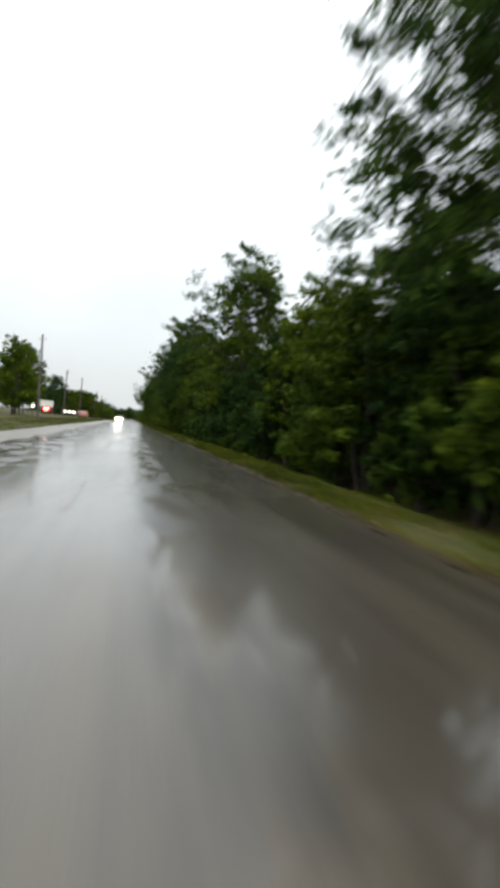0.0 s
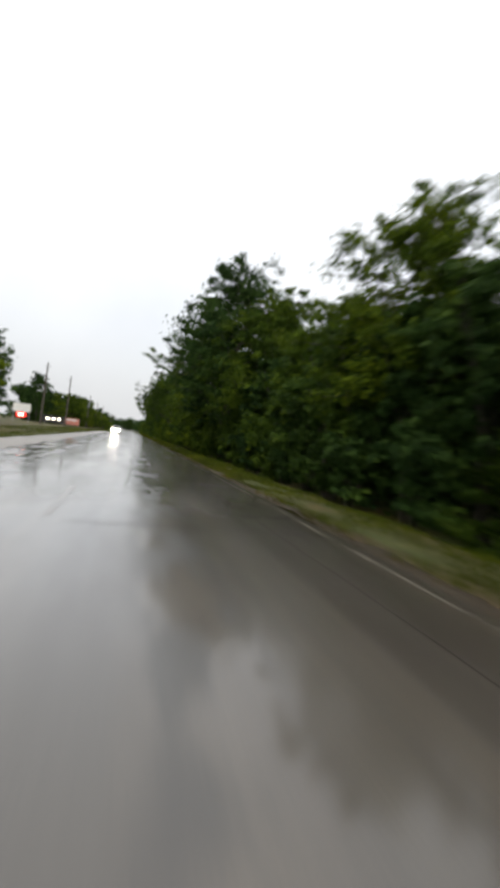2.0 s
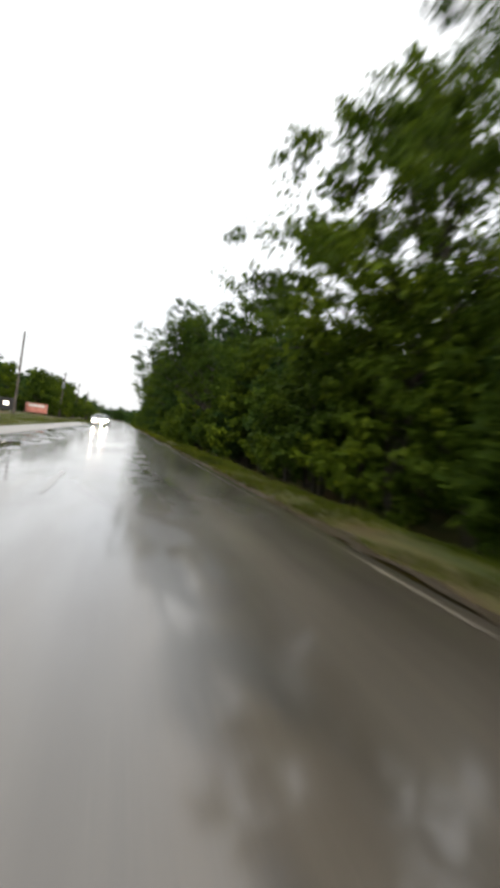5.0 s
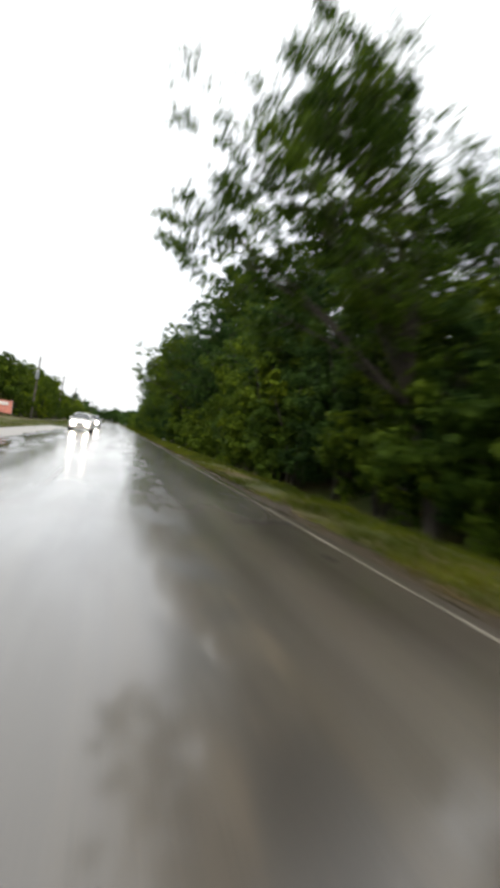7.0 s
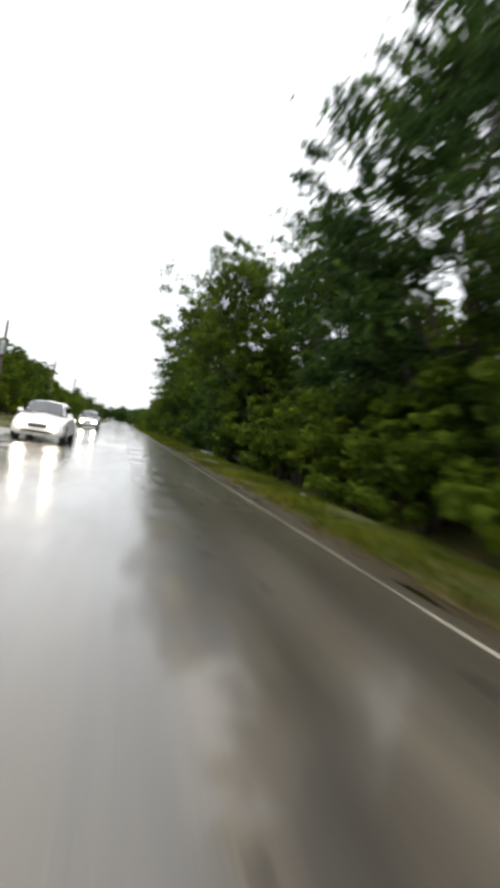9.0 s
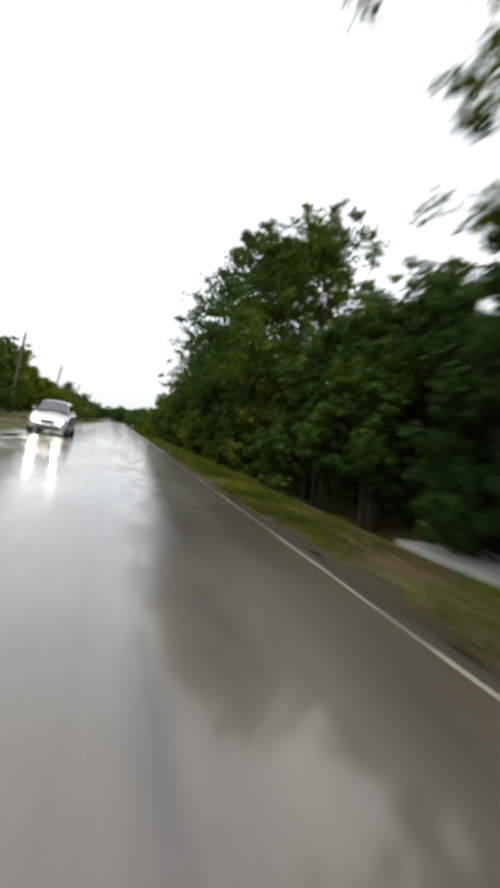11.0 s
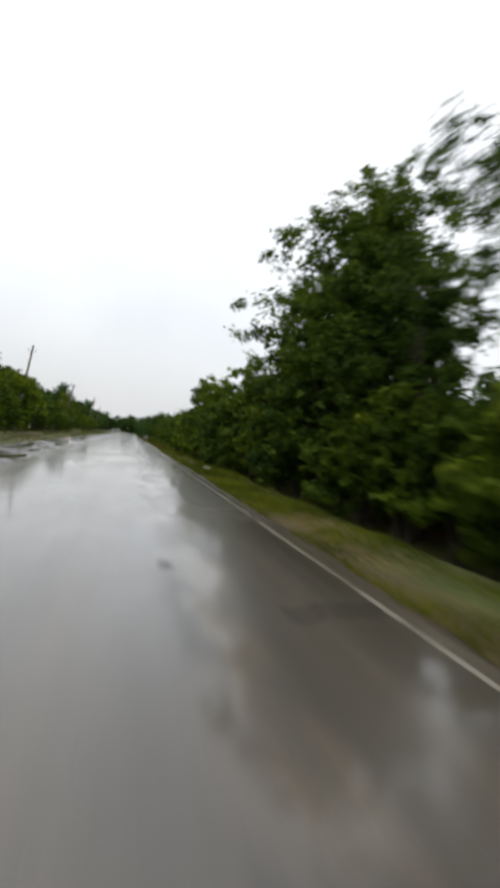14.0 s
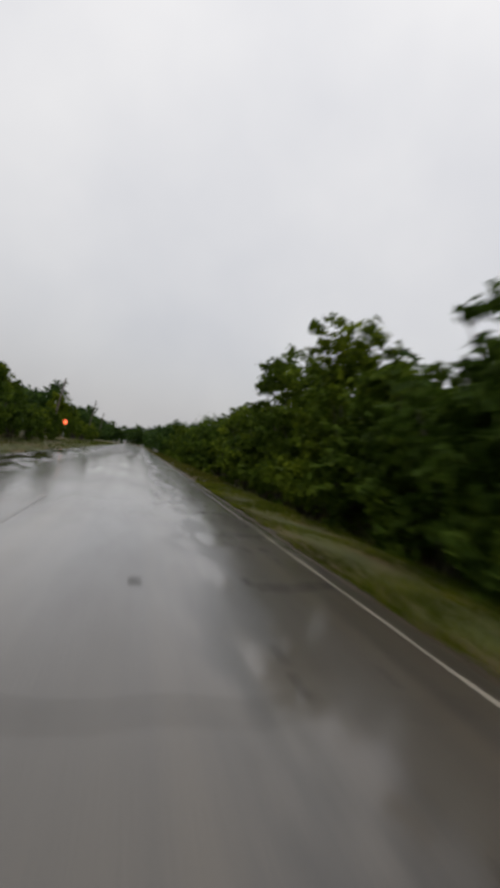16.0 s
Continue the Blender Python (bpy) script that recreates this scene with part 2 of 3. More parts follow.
def box(bm, x0, x1, y0, y1, z0, z1, bevel=0.0):
    c = bmesh.ops.create_cube(bm, size=1.0)
    for v in c["verts"]:
        v.co = Vector((x0 + (v.co.x + 0.5) * (x1 - x0), y0 + (v.co.y + 0.5) * (y1 - y0), z0 + (v.co.z + 0.5) * (z1 - z0)))
    if bevel:
        es = list({e for v in c["verts"] for e in v.link_edges})
        bmesh.ops.bevel(bm, geom=es, offset=bevel, segments=2, affect='EDGES')
    return bm


def rod(bm, a, b, r0, r1, seg=8):
    a, b = Vector(a), Vector(b)
    d = b - a
    q = d.to_track_quat('Z', 'Y').to_matrix()
    rings = []
    for p, r in ((a, r0), (b, r1)):
        rings.append([bm.verts.new(p + q @ Vector((r * math.cos(k * 2 * math.pi / seg), r * math.sin(k * 2 * math.pi / seg), 0))) for k in range(seg)])
    for k in range(seg):
        bm.faces.new((rings[0][k], rings[0][(k + 1) % seg], rings[1][(k + 1) % seg], rings[1][k]))
    bm.faces.new(rings[0][::-1])
    bm.faces.new(rings[1])
    return bm


def empty(name, x=0, y=0, z=0, rz=0):
    ob = new(name)
    ob.matrix_world = pose(x, y, z, 0, 0, rz)
    return ob


def tube(path, radii, seg=7):
    """Verts and faces of a tapered tube along points."""
    vs, fs = [], []
    for i, p in enumerate(path):
        d = (path[min(i + 1, len(path) - 1)] - path[max(i - 1, 0)])
        q = d.to_track_quat('Z', 'Y').to_matrix()
        for k in range(seg):
            a = k * 2 * math.pi / seg
            vs.append(tuple(p + q @ Vector((radii[i] * math.cos(a), radii[i] * math.sin(a), 0))))
    for i in range(len(path) - 1):
        for k in range(seg):
            a, b = i * seg + k, i * seg + (k + 1) % seg
            fs.append((a, b, b + seg, a + seg))
    return vs, fs


def leaf_mesh(rng, centres, spread, count, size):
    """Small pointed leaves round the given clump centres, as arrays of verts and faces."""
    if not np.isscalar(size):
        size = np.repeat(np.asarray(size), count)[:, None]
    c = np.repeat(np.asarray(centres), count, axis=0)
    s = np.repeat(np.asarray(spread), count, axis=0)
    d = rng.normal(size=c.shape)
    d /= np.linalg.norm(d, axis=1)[:, None] + 1e-9
    rad = rng.random(len(c)) ** 0.5 * (0.74 + 0.46 * rng.random(len(c)))
    along = rng.normal(size=(len(centres), 3)) * np.array([1.0, 1.0, 0.6])
    along /= np.linalg.norm(along, axis=1)[:, None] + 1e-9
    along = np.repeat(along, count, axis=0)
    p = d * (rad * s)[:, None] * np.array([0.92, 0.92, 0.66])
    p = c + p + along * np.sum(p * along, axis=1)[:, None] * 0.75
    n = d * 0.9 + rng.normal(size=c.shape) * 0.55
    n[:, 2] += 0.55
    n /= np.linalg.norm(n, axis=1)[:, None] + 1e-9
    a = rng.normal(size=c.shape) + d * 0.5
    a[:, 2] -= 0.7
    a -= n * np.sum(a * n, axis=1)[:, None]
    a /= np.linalg.norm(a, axis=1)[:, None] + 1e-9
    b = np.cross(n, a)
    k = size * (0.65 + 0.7 * rng.random(len(c)))[:, None]
    v = np.stack([p - a * k * 0.45 + b * k * 0.30, p - a * k * 0.35 - b * k * 0.30 + n * k * 0.06, p + a * k * 0.55 - n * k * 0.12], axis=1).reshape(-1, 3)
    f = np.arange(len(c) * 3).reshape(-1, 3)
    return v, f


def tree(seed, height, spread, clear, lobes, per_lobe, leaves, size, leaf_mat, shift=0.0, squash=1.0, loose=0.0, hang=0.4, core=2):
    """A broadleaf tree: tapered trunk with limbs to leafy lobes, with gaps between them. shift: how far the crown hangs towards -x.
    loose: thin outlying sprays. hang: how much of that the top shares. core: clumps of inner leaves in each lobe."""
    rng, rnd = np.random.default_rng(seed), random.Random(seed)
    top = empty("tree")
    vs, fs = [], []

    def add(path, radii, seg):
        v, f = tube(path, radii, seg)
        o = len(vs)
        vs.extend(v)
        fs.extend(tuple(o + q for q in g) for g in f)
    r0 = 0.011 * height + 0.05
    spine = [Vector((rnd.uniform(-.12, .12) * k - shift * 0.09 * k, rnd.uniform(-.12, .12) * k, height * 0.8 * k / 6)) for k in range(7)]
    spine[0] = Vector((0, 0, -0.5))
    add(spine, [r0 * (1.25 if k == 0 else 1 - k / 7.2) for k in range(7)], 9)
    centres, radii, counts, sizes = [], [], [], []
    for j in range(lobes):
        u = (j + 0.5) / lobes
        h = clear + (height - clear) * (0.08 + 0.86 * u)
        w = spread * squash * math.sin(math.pi * min(1.0, 0.22 + 0.70 * u)) ** 0.8
        a = j * 2.399 + rnd.uniform(-.4, .4)
        r = w * rnd.uniform(0.45, 0.80) * (1 - 0.5 * u ** 3)
        tip = Vector((math.cos(a) * r - shift * (hang + (1 - hang) * math.sin(math.pi * u)), math.sin(a) * r, h))
        k = max(1, min(5, int(6 * (h * 0.62) / (height * 0.8))))
        base = spine[k]
        mid = base.lerp(tip, 0.55) + Vector((0, 0, 0.10 * r))
        add([base, mid, tip], [r0 * 0.45 * (1 - u * .5), r0 * 0.22 * (1 - u * .5), 0.015], 5)
        lobe = spread * rnd.uniform(0.30, 0.46)
        for q in range(per_lobe):
            d = Vector((rnd.gauss(0, 1), rnd.gauss(0, 1), rnd.gauss(0, 1))).normalized()
            p = tip + Vector((d.x, d.y, d.z * 0.8)) * lobe * 1.08 * rnd.random() ** 0.4
            if q < 2:
                p = mid.lerp(tip, 0.25 + 0.35 * q) + d * 0.25
            p.z = min(p.z, height)
            centres.append(tuple(p))
            radii.append(rnd.uniform(0.40, 0.80) * (0.28 + 0.085 * spread))
            counts.append(int(leaves * rnd.uniform(0.6, 1.4)))
            sizes.append(size)
            if q % 3 == 0:
                add([mid.lerp(tip, 0.6), p], [0.025, 0.006], 3)
        for q in range(core):
            centres.append(tuple(mid.lerp(tip, 0.75 + 0.2 * q) + Vector((rnd.gauss(0, .2), rnd.gauss(0, .2), -0.1 * lobe))))
            radii.append(lobe * 0.66)
            counts.append(42)
            sizes.append(size * 1.9)
        if rnd.random() < loose:
            d = Vector((math.cos(a), math.sin(a), rnd.uniform(-0.2, 0.7)))
            for q in range(11):
                p = tip + d * lobe * (0.9 + 0.09 * q) + Vector((rnd.gauss(0, .22), rnd.gauss(0, .22), rnd.gauss(0, .2)))
                centres.append(tuple(p))
                radii.append(0.30)
                counts.append(16)
                sizes.append(size)
            add([tip, tip + d * lobe * 1.9], [0.025, 0.005], 4)
    raw("trunk", vs, fs, M_BARK, top, True)
    v, f = leaf_mesh(rng, centres, radii, counts, sizes)
    raw("crown", v, f, leaf_mat, top)
    return top


def shrub(seed, height, spread, lobes, per_lobe, leaves, size, leaf_mat):
    """A tall bush that is leafy to the ground, on several stems."""
    rng, rnd = np.random.default_rng(seed), random.Random(seed)
    top = empty("shrub")
    centres, radii = [], []
    for j in range(6):
        a = j * 1.05 + rnd.random()
        tip = Vector((math.cos(a) * spread * .6, math.sin(a) * spread * .6, height * rnd.uniform(.6, .9)))
        v, f = tube([Vector((0.1 * math.cos(a), 0.1 * math.sin(a), -0.4)), Vector((tip.x * .35, tip.y * .35, tip.z * .5)), tip], [0.06, 0.04, 0.01], 5)
        raw("stem", v, f, M_BARK, top, True)
    for j in range(lobes):
        u = (j + rnd.random()) / lobes
        z = 0.80 + u * (height - 1.35)
        w = spread * (1 - 0.6 * u * u) * rnd.uniform(0.55, 0.85)
        a = j * 2.399 + rnd.uniform(-.5, .5)
        lobe = spread * rnd.uniform(0.28, 0.44)
        for q in range(per_lobe):
            d = Vector((rnd.gauss(0, 1), rnd.gauss(0, 1), rnd.gauss(0, 1))).normalized()
            p = Vector((math.cos(a) * w, math.sin(a) * w, z)) + d * lobe * 1.1 * rnd.random() ** 0.4
            centres.append((p.x, p.y, max(p.z, 0.34)))
            radii.append(rnd.uniform(0.40, 0.75) * (0.30 + .09 * spread))
    v, f = leaf_mesh(rng, centres, radii, leaves, size)
    raw("foliage", v, f, leaf_mat, top)
    return top


def put(proto, x, y, z, turn, scale, label, category, group):
    ob = copy_thing(proto, pose(x, y, z, 0, 0, turn) @ Matrix.Diagonal((scale, scale, scale, 1)))
    return tagged(ob, label, category, group)


def discard(proto):
    for o in (*proto.children_recursive, proto):
        bpy.data.objects.remove(o)


# ---- the road and the ground ----
EDGE, CENTRE, LEFT = 1.8, -1.8, -4.95
FAR = 470.0


def bend(y):
    """How far the road has swung to its left at y."""
    return -max(0.0, y - 330.0) ** 2 / 1000.0


def ribbon(name, x0, x1, y0, y1, z0, z1, mat, parent=None, step=6.0, thick=0.0, wobble=0.0):
    """A strip along the road from x0 to x1, with an uneven edge where wobble is given."""
    rnd = random.Random(name + str(x0))
    n = max(2, int((y1 - y0) / step))
    vs, fs = [], []
    for k in range(n + 1):
        y = y0 + (y1 - y0) * k / n
        b = bend(y)
        u, w = rnd.uniform(-wobble, wobble), rnd.uniform(-wobble, wobble)
        vs += [(x0 + b + u, y, z0), (x1 + b + w, y, z1)]
        if thick:
            vs += [(x0 + b + u, y, z0 - thick), (x1 + b + w, y, z1 - thick)]
    s = 4 if thick else 2
    for k in range(n):
        a = k * s
        fs.append((a, a + 1, a + s + 1, a + s))
        if thick:
            fs.append((a, a + s, a + s + 2, a + 2))
            fs.append((a + 1, a + 3, a + s + 3, a + s + 1))
    if thick:
        fs.append((0, 2, 3, 1))
    return raw(name, vs, fs, mat, parent)


def profile(x):
    """Height of the ground across the road."""
    pts = [(-3000, 0.3), (-60, 0.3), (-14, 0.25), (-9.5, 0.02), (-5.2, -0.02), (-4.7, -0.2), (2.0, -0.2), (2.35, -0.03), (3.4, -0.05), (4.3, -0.12), (5.2, -0.62), (6.4, -0.66), (8.5, 0.0), (20, 0.4), (60, 0.4), (3000, 0.4)]
    for (a, za), (b, zb) in zip(pts, pts[1:]):
        if a <= x <= b:
            return za + (zb - za) * (x - a) / (b - a)
    return 0.3


gx = [-3000, -400, -60, -30, -20, -14, -11.5, -9.5, -8, -6.4, -5.2, -4.7, -2, 2.0, 2.35, 2.9, 3.4, 4.0, 4.3, 4.8, 5.2, 6.4, 7.2, 8.5, 12, 20, 60, 400, 3000]
gy = [-300, -100] + [-40 + 3.0 * k for k in range(170)] + [600, 1000, 3000]
rg = random.Random(3)
gv = [(x + bend(min(y, 470)) * (abs(x) < 25), y, profile(x) + (rg.uniform(-.03, .03) if x > 2.4 and x < 30 else 0)) for y in gy for x in gx]
gf = [(j * len(gx) + i, j * len(gx) + i + 1, (j + 1) * len(gx) + i + 1, (j + 1) * len(gx) + i) for j in range(len(gy) - 1) for i in range(len(gx) - 1)]
ground = tagged(raw("ground", gv, gf, M_GROUND, None, True), "rough grass and earth beside a country road", "ground", "", "structure")

road = tagged(ribbon("road", LEFT, 2.02, -60, FAR, 0.0, 0.0, M_ROAD, None, 5.0, 0.35), "wet worn grey asphalt road with puddles", "road", "", "structure")
for y0, y1, wide in ((-60, 134, 2.40), (134, FAR, 2.20)):
    tagged(ribbon("shoulder", 1.98, wide, y0, y1, -0.012, -0.026, M_SHOULDER, None, 0.5, 0.0, 0.2 if wide > 2.3 else 0.1), "strip of wet brown earth and gravel beside asphalt", "shoulder", "", "structure")
for y0, y1, mat, state in ((22, 74, M_WORN, "almost worn away"), (74, FAR, M_WHITE, "scuffed")):
    tagged(ribbon("edge_line", EDGE, EDGE + 0.05, y0, y1, 0.004, 0.004, mat, None, 0.9, 0.0, 0.014), "white painted edge line on asphalt, " + state, "road marking", "", "structure")
gravel = tagged(ribbon("roadside_gravel", LEFT - 1.65, LEFT + 0.03, -60, 130, 0.035, 0.006, M_GRAVEL, None, 1.5, 0.0, 0.15), "pale wet gravel strip beside a lawn", "gravel", "", "structure")
centre = tagged(empty("centre_line"), "faded yellow painted centre line", "road marking", "", "structure")
for k in range(38):
    ribbon("paint_dash", CENTRE - 0.055, CENTRE + 0.055, -6 + k * 12.0, -3 + k * 12.0, 0.004, 0.004, M_YELLOW, centre, 0.5, 0.0, 0.01)


def puddle(x, y, width, length, seed):
    """A shallow pool with an uneven rim, a little above the asphalt."""
    rnd = random.Random(seed)
    ph = [rnd.uniform(0, 6.28) for k in range(4)]
    n = 40
    rim = []
    for k in range(n):
        a = k * 2 * math.pi / n
        r = 1 + 0.22 * math.sin(2 * a + ph[0]) + 0.16 * math.sin(3 * a + ph[1]) + 0.10 * math.sin(5 * a + ph[2]) + 0.06 * math.sin(9 * a + ph[3])
        rim.append((math.cos(a) * r * width / 2, math.sin(a) * r * length / 2))
    vs = [(0, 0, 0.006)] + [(u * 0.93, w * 0.93, 0.006) for u, w in rim] + [(u, w, 0.0015) for u, w in rim]
    fs = [(0, 1 + k, 1 + (k + 1) % n) for k in range(n)] + [(1 + k, 1 + n + k, 1 + n + (k + 1) % n, 1 + (k + 1) % n) for k in range(n)]
    ob = raw("puddle", vs, fs, M_WATER, None, True)
    ob.matrix_world = pose(x, y, 0)
    return tagged(ob, "shallow rain puddle lying on worn asphalt", "puddle", "puddles on the road")


rp = random.Random(7)
y = 12.0
while y < 260:
    puddle(rp.uniform(-4.6, -3.5), y, rp.uniform(0.4, 0.9), rp.uniform(1.2, 4.0), int(y * 10) + 7)
    y += rp.uniform(2.0, 5.0)


def crack(name, pts, width, label):
    """A tarred joint along a bent line on the asphalt."""
    vs, fs = [], []
    for k, (x, y) in enumerate(pts):
        a, b = pts[max(k - 1, 0)], pts[min(k + 1, len(pts) - 1)]
        d = Vector((b[0] - a[0], b[1] - a[1])).normalized()
        w = width * rp.uniform(0.6, 1.3) / 2
        vs += [(x - d.y * w, y + d.x * w, 0.0035), (x + d.y * w, y - d.x * w, 0.0035)]
        if k:
            fs.append((2 * k - 2, 2 * k - 1, 2 * k + 1, 2 * k))
    return tagged(raw(name, vs, fs, M_TAR), label, "road joint", "", "structure")


for y in (29.7, 180.8, 182.0):
    crack("joint", [(-1.6 + 0.24 * k, y + rp.uniform(-.05, .05) + 0.02 * k) for k in range(15)], 0.022, "dark tarred crack across the asphalt")

for y0, y1 in ((6.0, 15.0), (24.0, 37.0), (188.0, 192.0)):
    n = int((y1 - y0) / 0.8)
    crack("joint", [(1.05 + 0.08 * math.sin(k * 0.31) + rp.uniform(-.05, .05), y0 + 0.8 * k) for k in range(n)], 0.016, "dark worn seam along the wheel track")
for y in (13.0, 31.0, 35.5, 47.0, 88.0, 162.0, 167.4, 173.2, 179.9, 181.1, 184.3, 187.0, 189.3, 191.7, 194.6, 198.0):
    crack("joint", [(0.88 + 0.085 * k, y + 0.03 * k + rp.uniform(-.06, .06)) for k in range(12)], 0.12, "short dark crack at the edge of the asphalt")



def pock(x, y, width, length, seed):
    """A small dark hollow, ravelled out of the asphalt and filled with tar."""
    rnd = random.Random(seed)
    rim = [(math.cos(k * math.pi / 5) * rnd.uniform(0.6, 1.15) * width / 2, math.sin(k * math.pi / 5) * rnd.uniform(0.6, 1.15) * length / 2) for k in range(10)]
    ob = raw("tar_patch", [(0, 0, 0.005)] + [(u, w, 0.0025) for u, w in rim], [(0, 1 + k, 1 + (k + 1) % 10) for k in range(10)], M_TAR, road)
    ob.matrix_world = pose(x, y, 0)


for y0, y1, count in ((40, 60, 14), (78, 98, 20), (98, 126, 44), (163, 176, 10), (176, 200, 40)):
    for k in range(count):
        pock(rp.choice((rp.uniform(-0.3, 1.7), rp.uniform(0.7, 1.6))), rp.uniform(y0, y1), rp.uniform(0.06, 0.18), rp.uniform(0.06, 0.22), k + int(y0))

# ---- things on the verge ----
slab = tagged(empty("culvert_slab", 5.75, 131.9, 0.0), "grey concrete slab bridging the roadside ditch", "slab")
part("deck", box(bmesh.new(), -1.5, 1.5, -1.3, 1.3, -0.17, 0.0, 0.02), M_CONCRETE, slab)
for sx in (-1.25, 1.25):
    part("footing", box(bmesh.new(), sx - 0.12, sx + 0.12, -1.1, 1.1, -0.95, -0.168, 0.01), M_CONCRETE, slab)


def litter(x, y, z, turn, seed):
    rnd = random.Random(seed)
    bm = bmesh.new()
    bmesh.ops.create_grid(bm, x_segments=4, y_segments=3, size=0.5)
    for v in bm.verts:
        v.co = Vector((v.co.x * 0.30, v.co.y * 0.06, 0.03 + rnd.uniform(-0.008, 0.012)))
    r = bmesh.ops.extrude_face_region(bm, geom=bm.faces[:])
    bmesh.ops.translate(bm, verts=[g for g in r["geom"] if isinstance(g, bmesh.types.BMVert)], vec=(0, 0, 0.008))
    bmesh.ops.recalc_face_normals(bm, faces=bm.faces)
    ob = part("paper_litter", bm, M_PAPER)
    ob.matrix_world = pose(x, y, z, 0, 0, turn)
    tagged(ob, "crumpled pale paper litter on the grass", "litter", "litter on the verge")


for k, (x, y, z) in enumerate(((3.04, 179.3, 0.02), (4.2, 83.7, -0.05), (3.6, 114.5, 0.0), (3.37, 159.4, 0.0), (3.2, 43.2, 0.0))):
    litter(x, y, z, -8 + 34 * k, k)

for x, y, w, h in ((3.6, 279.0, 1.1, 0.75), (4.0, 372.0, 0.5, 0.9)):
    cab = tagged(empty("utility_cabinet", x + bend(y), y, -0.06), "pale grey utility cabinet beside the far road", "cabinet", "cabinets on the verge")
    part("plinth", box(bmesh.new(), -w / 2 - .04, w / 2 + .04, -0.26, 0.26, -0.1, 0.08, 0.01), M_CONCRETE, cab)
    part("body", box(bmesh.new(), -w / 2, w / 2, -0.22, 0.22, 0.08, h, 0.02), M_CERAMIC, cab)
    part("lid", box(bmesh.new(), -w / 2 - .03, w / 2 + .03, -0.25, 0.25, h, h + 0.05, 0.015), M_CERAMIC, cab)

# ---- woods on the right ----
rw = random.Random(11)
TALL = [tree(21, 14.5, 5.0, 2.6, 30, 17, 88, 0.155, M_LEAF_DARK, 1.0, 1.0, 0.0, 0.4, 3),
        tree(22, 12.0, 4.4, 2.0, 25, 17, 84, 0.152, M_LEAF, 1.0, 1.0, 0.0),
        tree(23, 11.8, 4.0, 3.0, 19, 12, 84, 0.142, M_LEAF, 2.6, 1.0, 0.35, 0.4, 1),
        tree(24, 8.5, 3.4, 1.0, 20, 14, 80, 0.152, M_LEAF, 0.3, 1.0, 0.0),
        tree(27, 11.6, 3.9, 4.6, 26, 13, 82, 0.138, M_LEAF, 4.1, 1.0, 0.0, 0.72, 1)]
# across the road the yellow-green leaves also put rain haze into the colour
LAWN = [tree(28, 12.5, 4.8, 2.4, 22, 9, 42, 0.26, M_LEAF_DARK), tree(29, 9.5, 3.6, 0.8, 17, 9, 42, 0.25, M_LIME)]
ACROSS = [tree(45, 9.2, 3.4, 0.6, 17, 9, 56, 0.24, M_LIME), tree(46, 8.0, 3.2, 0.4, 16, 9, 56, 0.24, M_SHRUB)]
ACROSS_BUSH = [shrub(47, 4.8, 2.2, 11, 9, 30, 0.27, M_LIME), shrub(48, 3.6, 2.0, 9, 9, 30, 0.26, M_SHRUB)]
LIGHT = [tree(25, 9.0, 3.4, 0.6, 17, 9, 56, 0.24, M_SHRUB), tree(26, 8.0, 3.2, 0.4, 16, 9, 56, 0.24, M_LEAF)]
BUSH = [shrub(31, 5.4, 2.3, 14, 13, 48, 0.195, M_SHRUB), shrub(32, 4.6, 2.1, 13, 13, 52, 0.185, M_LEAF),
        shrub(33, 6.0, 2.1, 15, 13, 48, 0.195, M_LEAF_DARK), shrub(34, 3.4, 1.9, 11, 13, 50, 0.175, M_SHRUB),
        shrub(35, 4.6, 1.8, 12, 13, 58, 0.165, M_LIME)]
FAR_BUSH = [shrub(37, 4.8, 2.2, 11, 9, 30, 0.27, M_SHRUB), shrub(38, 3.6, 2.0, 9, 9, 30, 0.26, M_LEAF)]
VINE = shrub(36, 6.6, 0.85, 16, 12, 46, 0.150, M_LEAF_DARK)
# kind, x, y, scale
ROADSIDE = [(0, 8.2, 8.5, 1.09), (1, 7.9, 14.0, 0.72), (3, 7.2, 20.0, 1.0), (4, 8.0, 25.5, 0.93), (1, 7.6, 36.5, 0.80), (3, 7.2, 42.5, 0.92), (1, 7.2, 50.0, 0.86),
            (0, 5.6, 54.5, 0.91), (1, 9.4, 57.0, 0.98), (4, 8.3, 62.5, 1.03), (1, 7.4, 71.0, 1.08), (1, 7.6, 84.8, 0.90), (4, 5.6, 90.0, 0.82), (1, 8.6, 93.5, 0.80), (0, 8.5, 101.5, 0.84),
            (3, 7.4, 104.5, 1.0), (1, 8.5, 107.5, 0.90), (1, 10.8, 112.5, 0.98), (0, 7.4, 114.5, 0.94), (3, 10.6, 121.0, 0.95), (4, 7.7, 128.0, 0.97), (2, 9.2, 126.0, 0.98), (0, 11.6, 129.5, 1.02), (3, 7.4, 137.5, 0.85), (1, 7.8, 147.0, 1.05),
            (0, 7.8, 156.0, 1.05), (1, 8.7, 175.5, 1.06), (3, 7.2, 173.0, 1.05), (1, 9.9, 178.5, 0.95), (2, 9.8, 166.8, 0.92), (3, 7.2, 199.0, 0.64)]
NAMES = ["tall dark-green broadleaf tree with a spreading crown", "broadleaf tree with a full green crown over the verge",
         "slender tree with sparse branches reaching over the road", "small bushy green tree at the edge of the woods",
         "leaning tree with a thin airy crown over the road"]
for k, x, y, s in ROADSIDE:
    put(TALL[k], x, y, -0.3, rw.uniform(-20, 20), s, NAMES[k], "tree", "trees along the road")
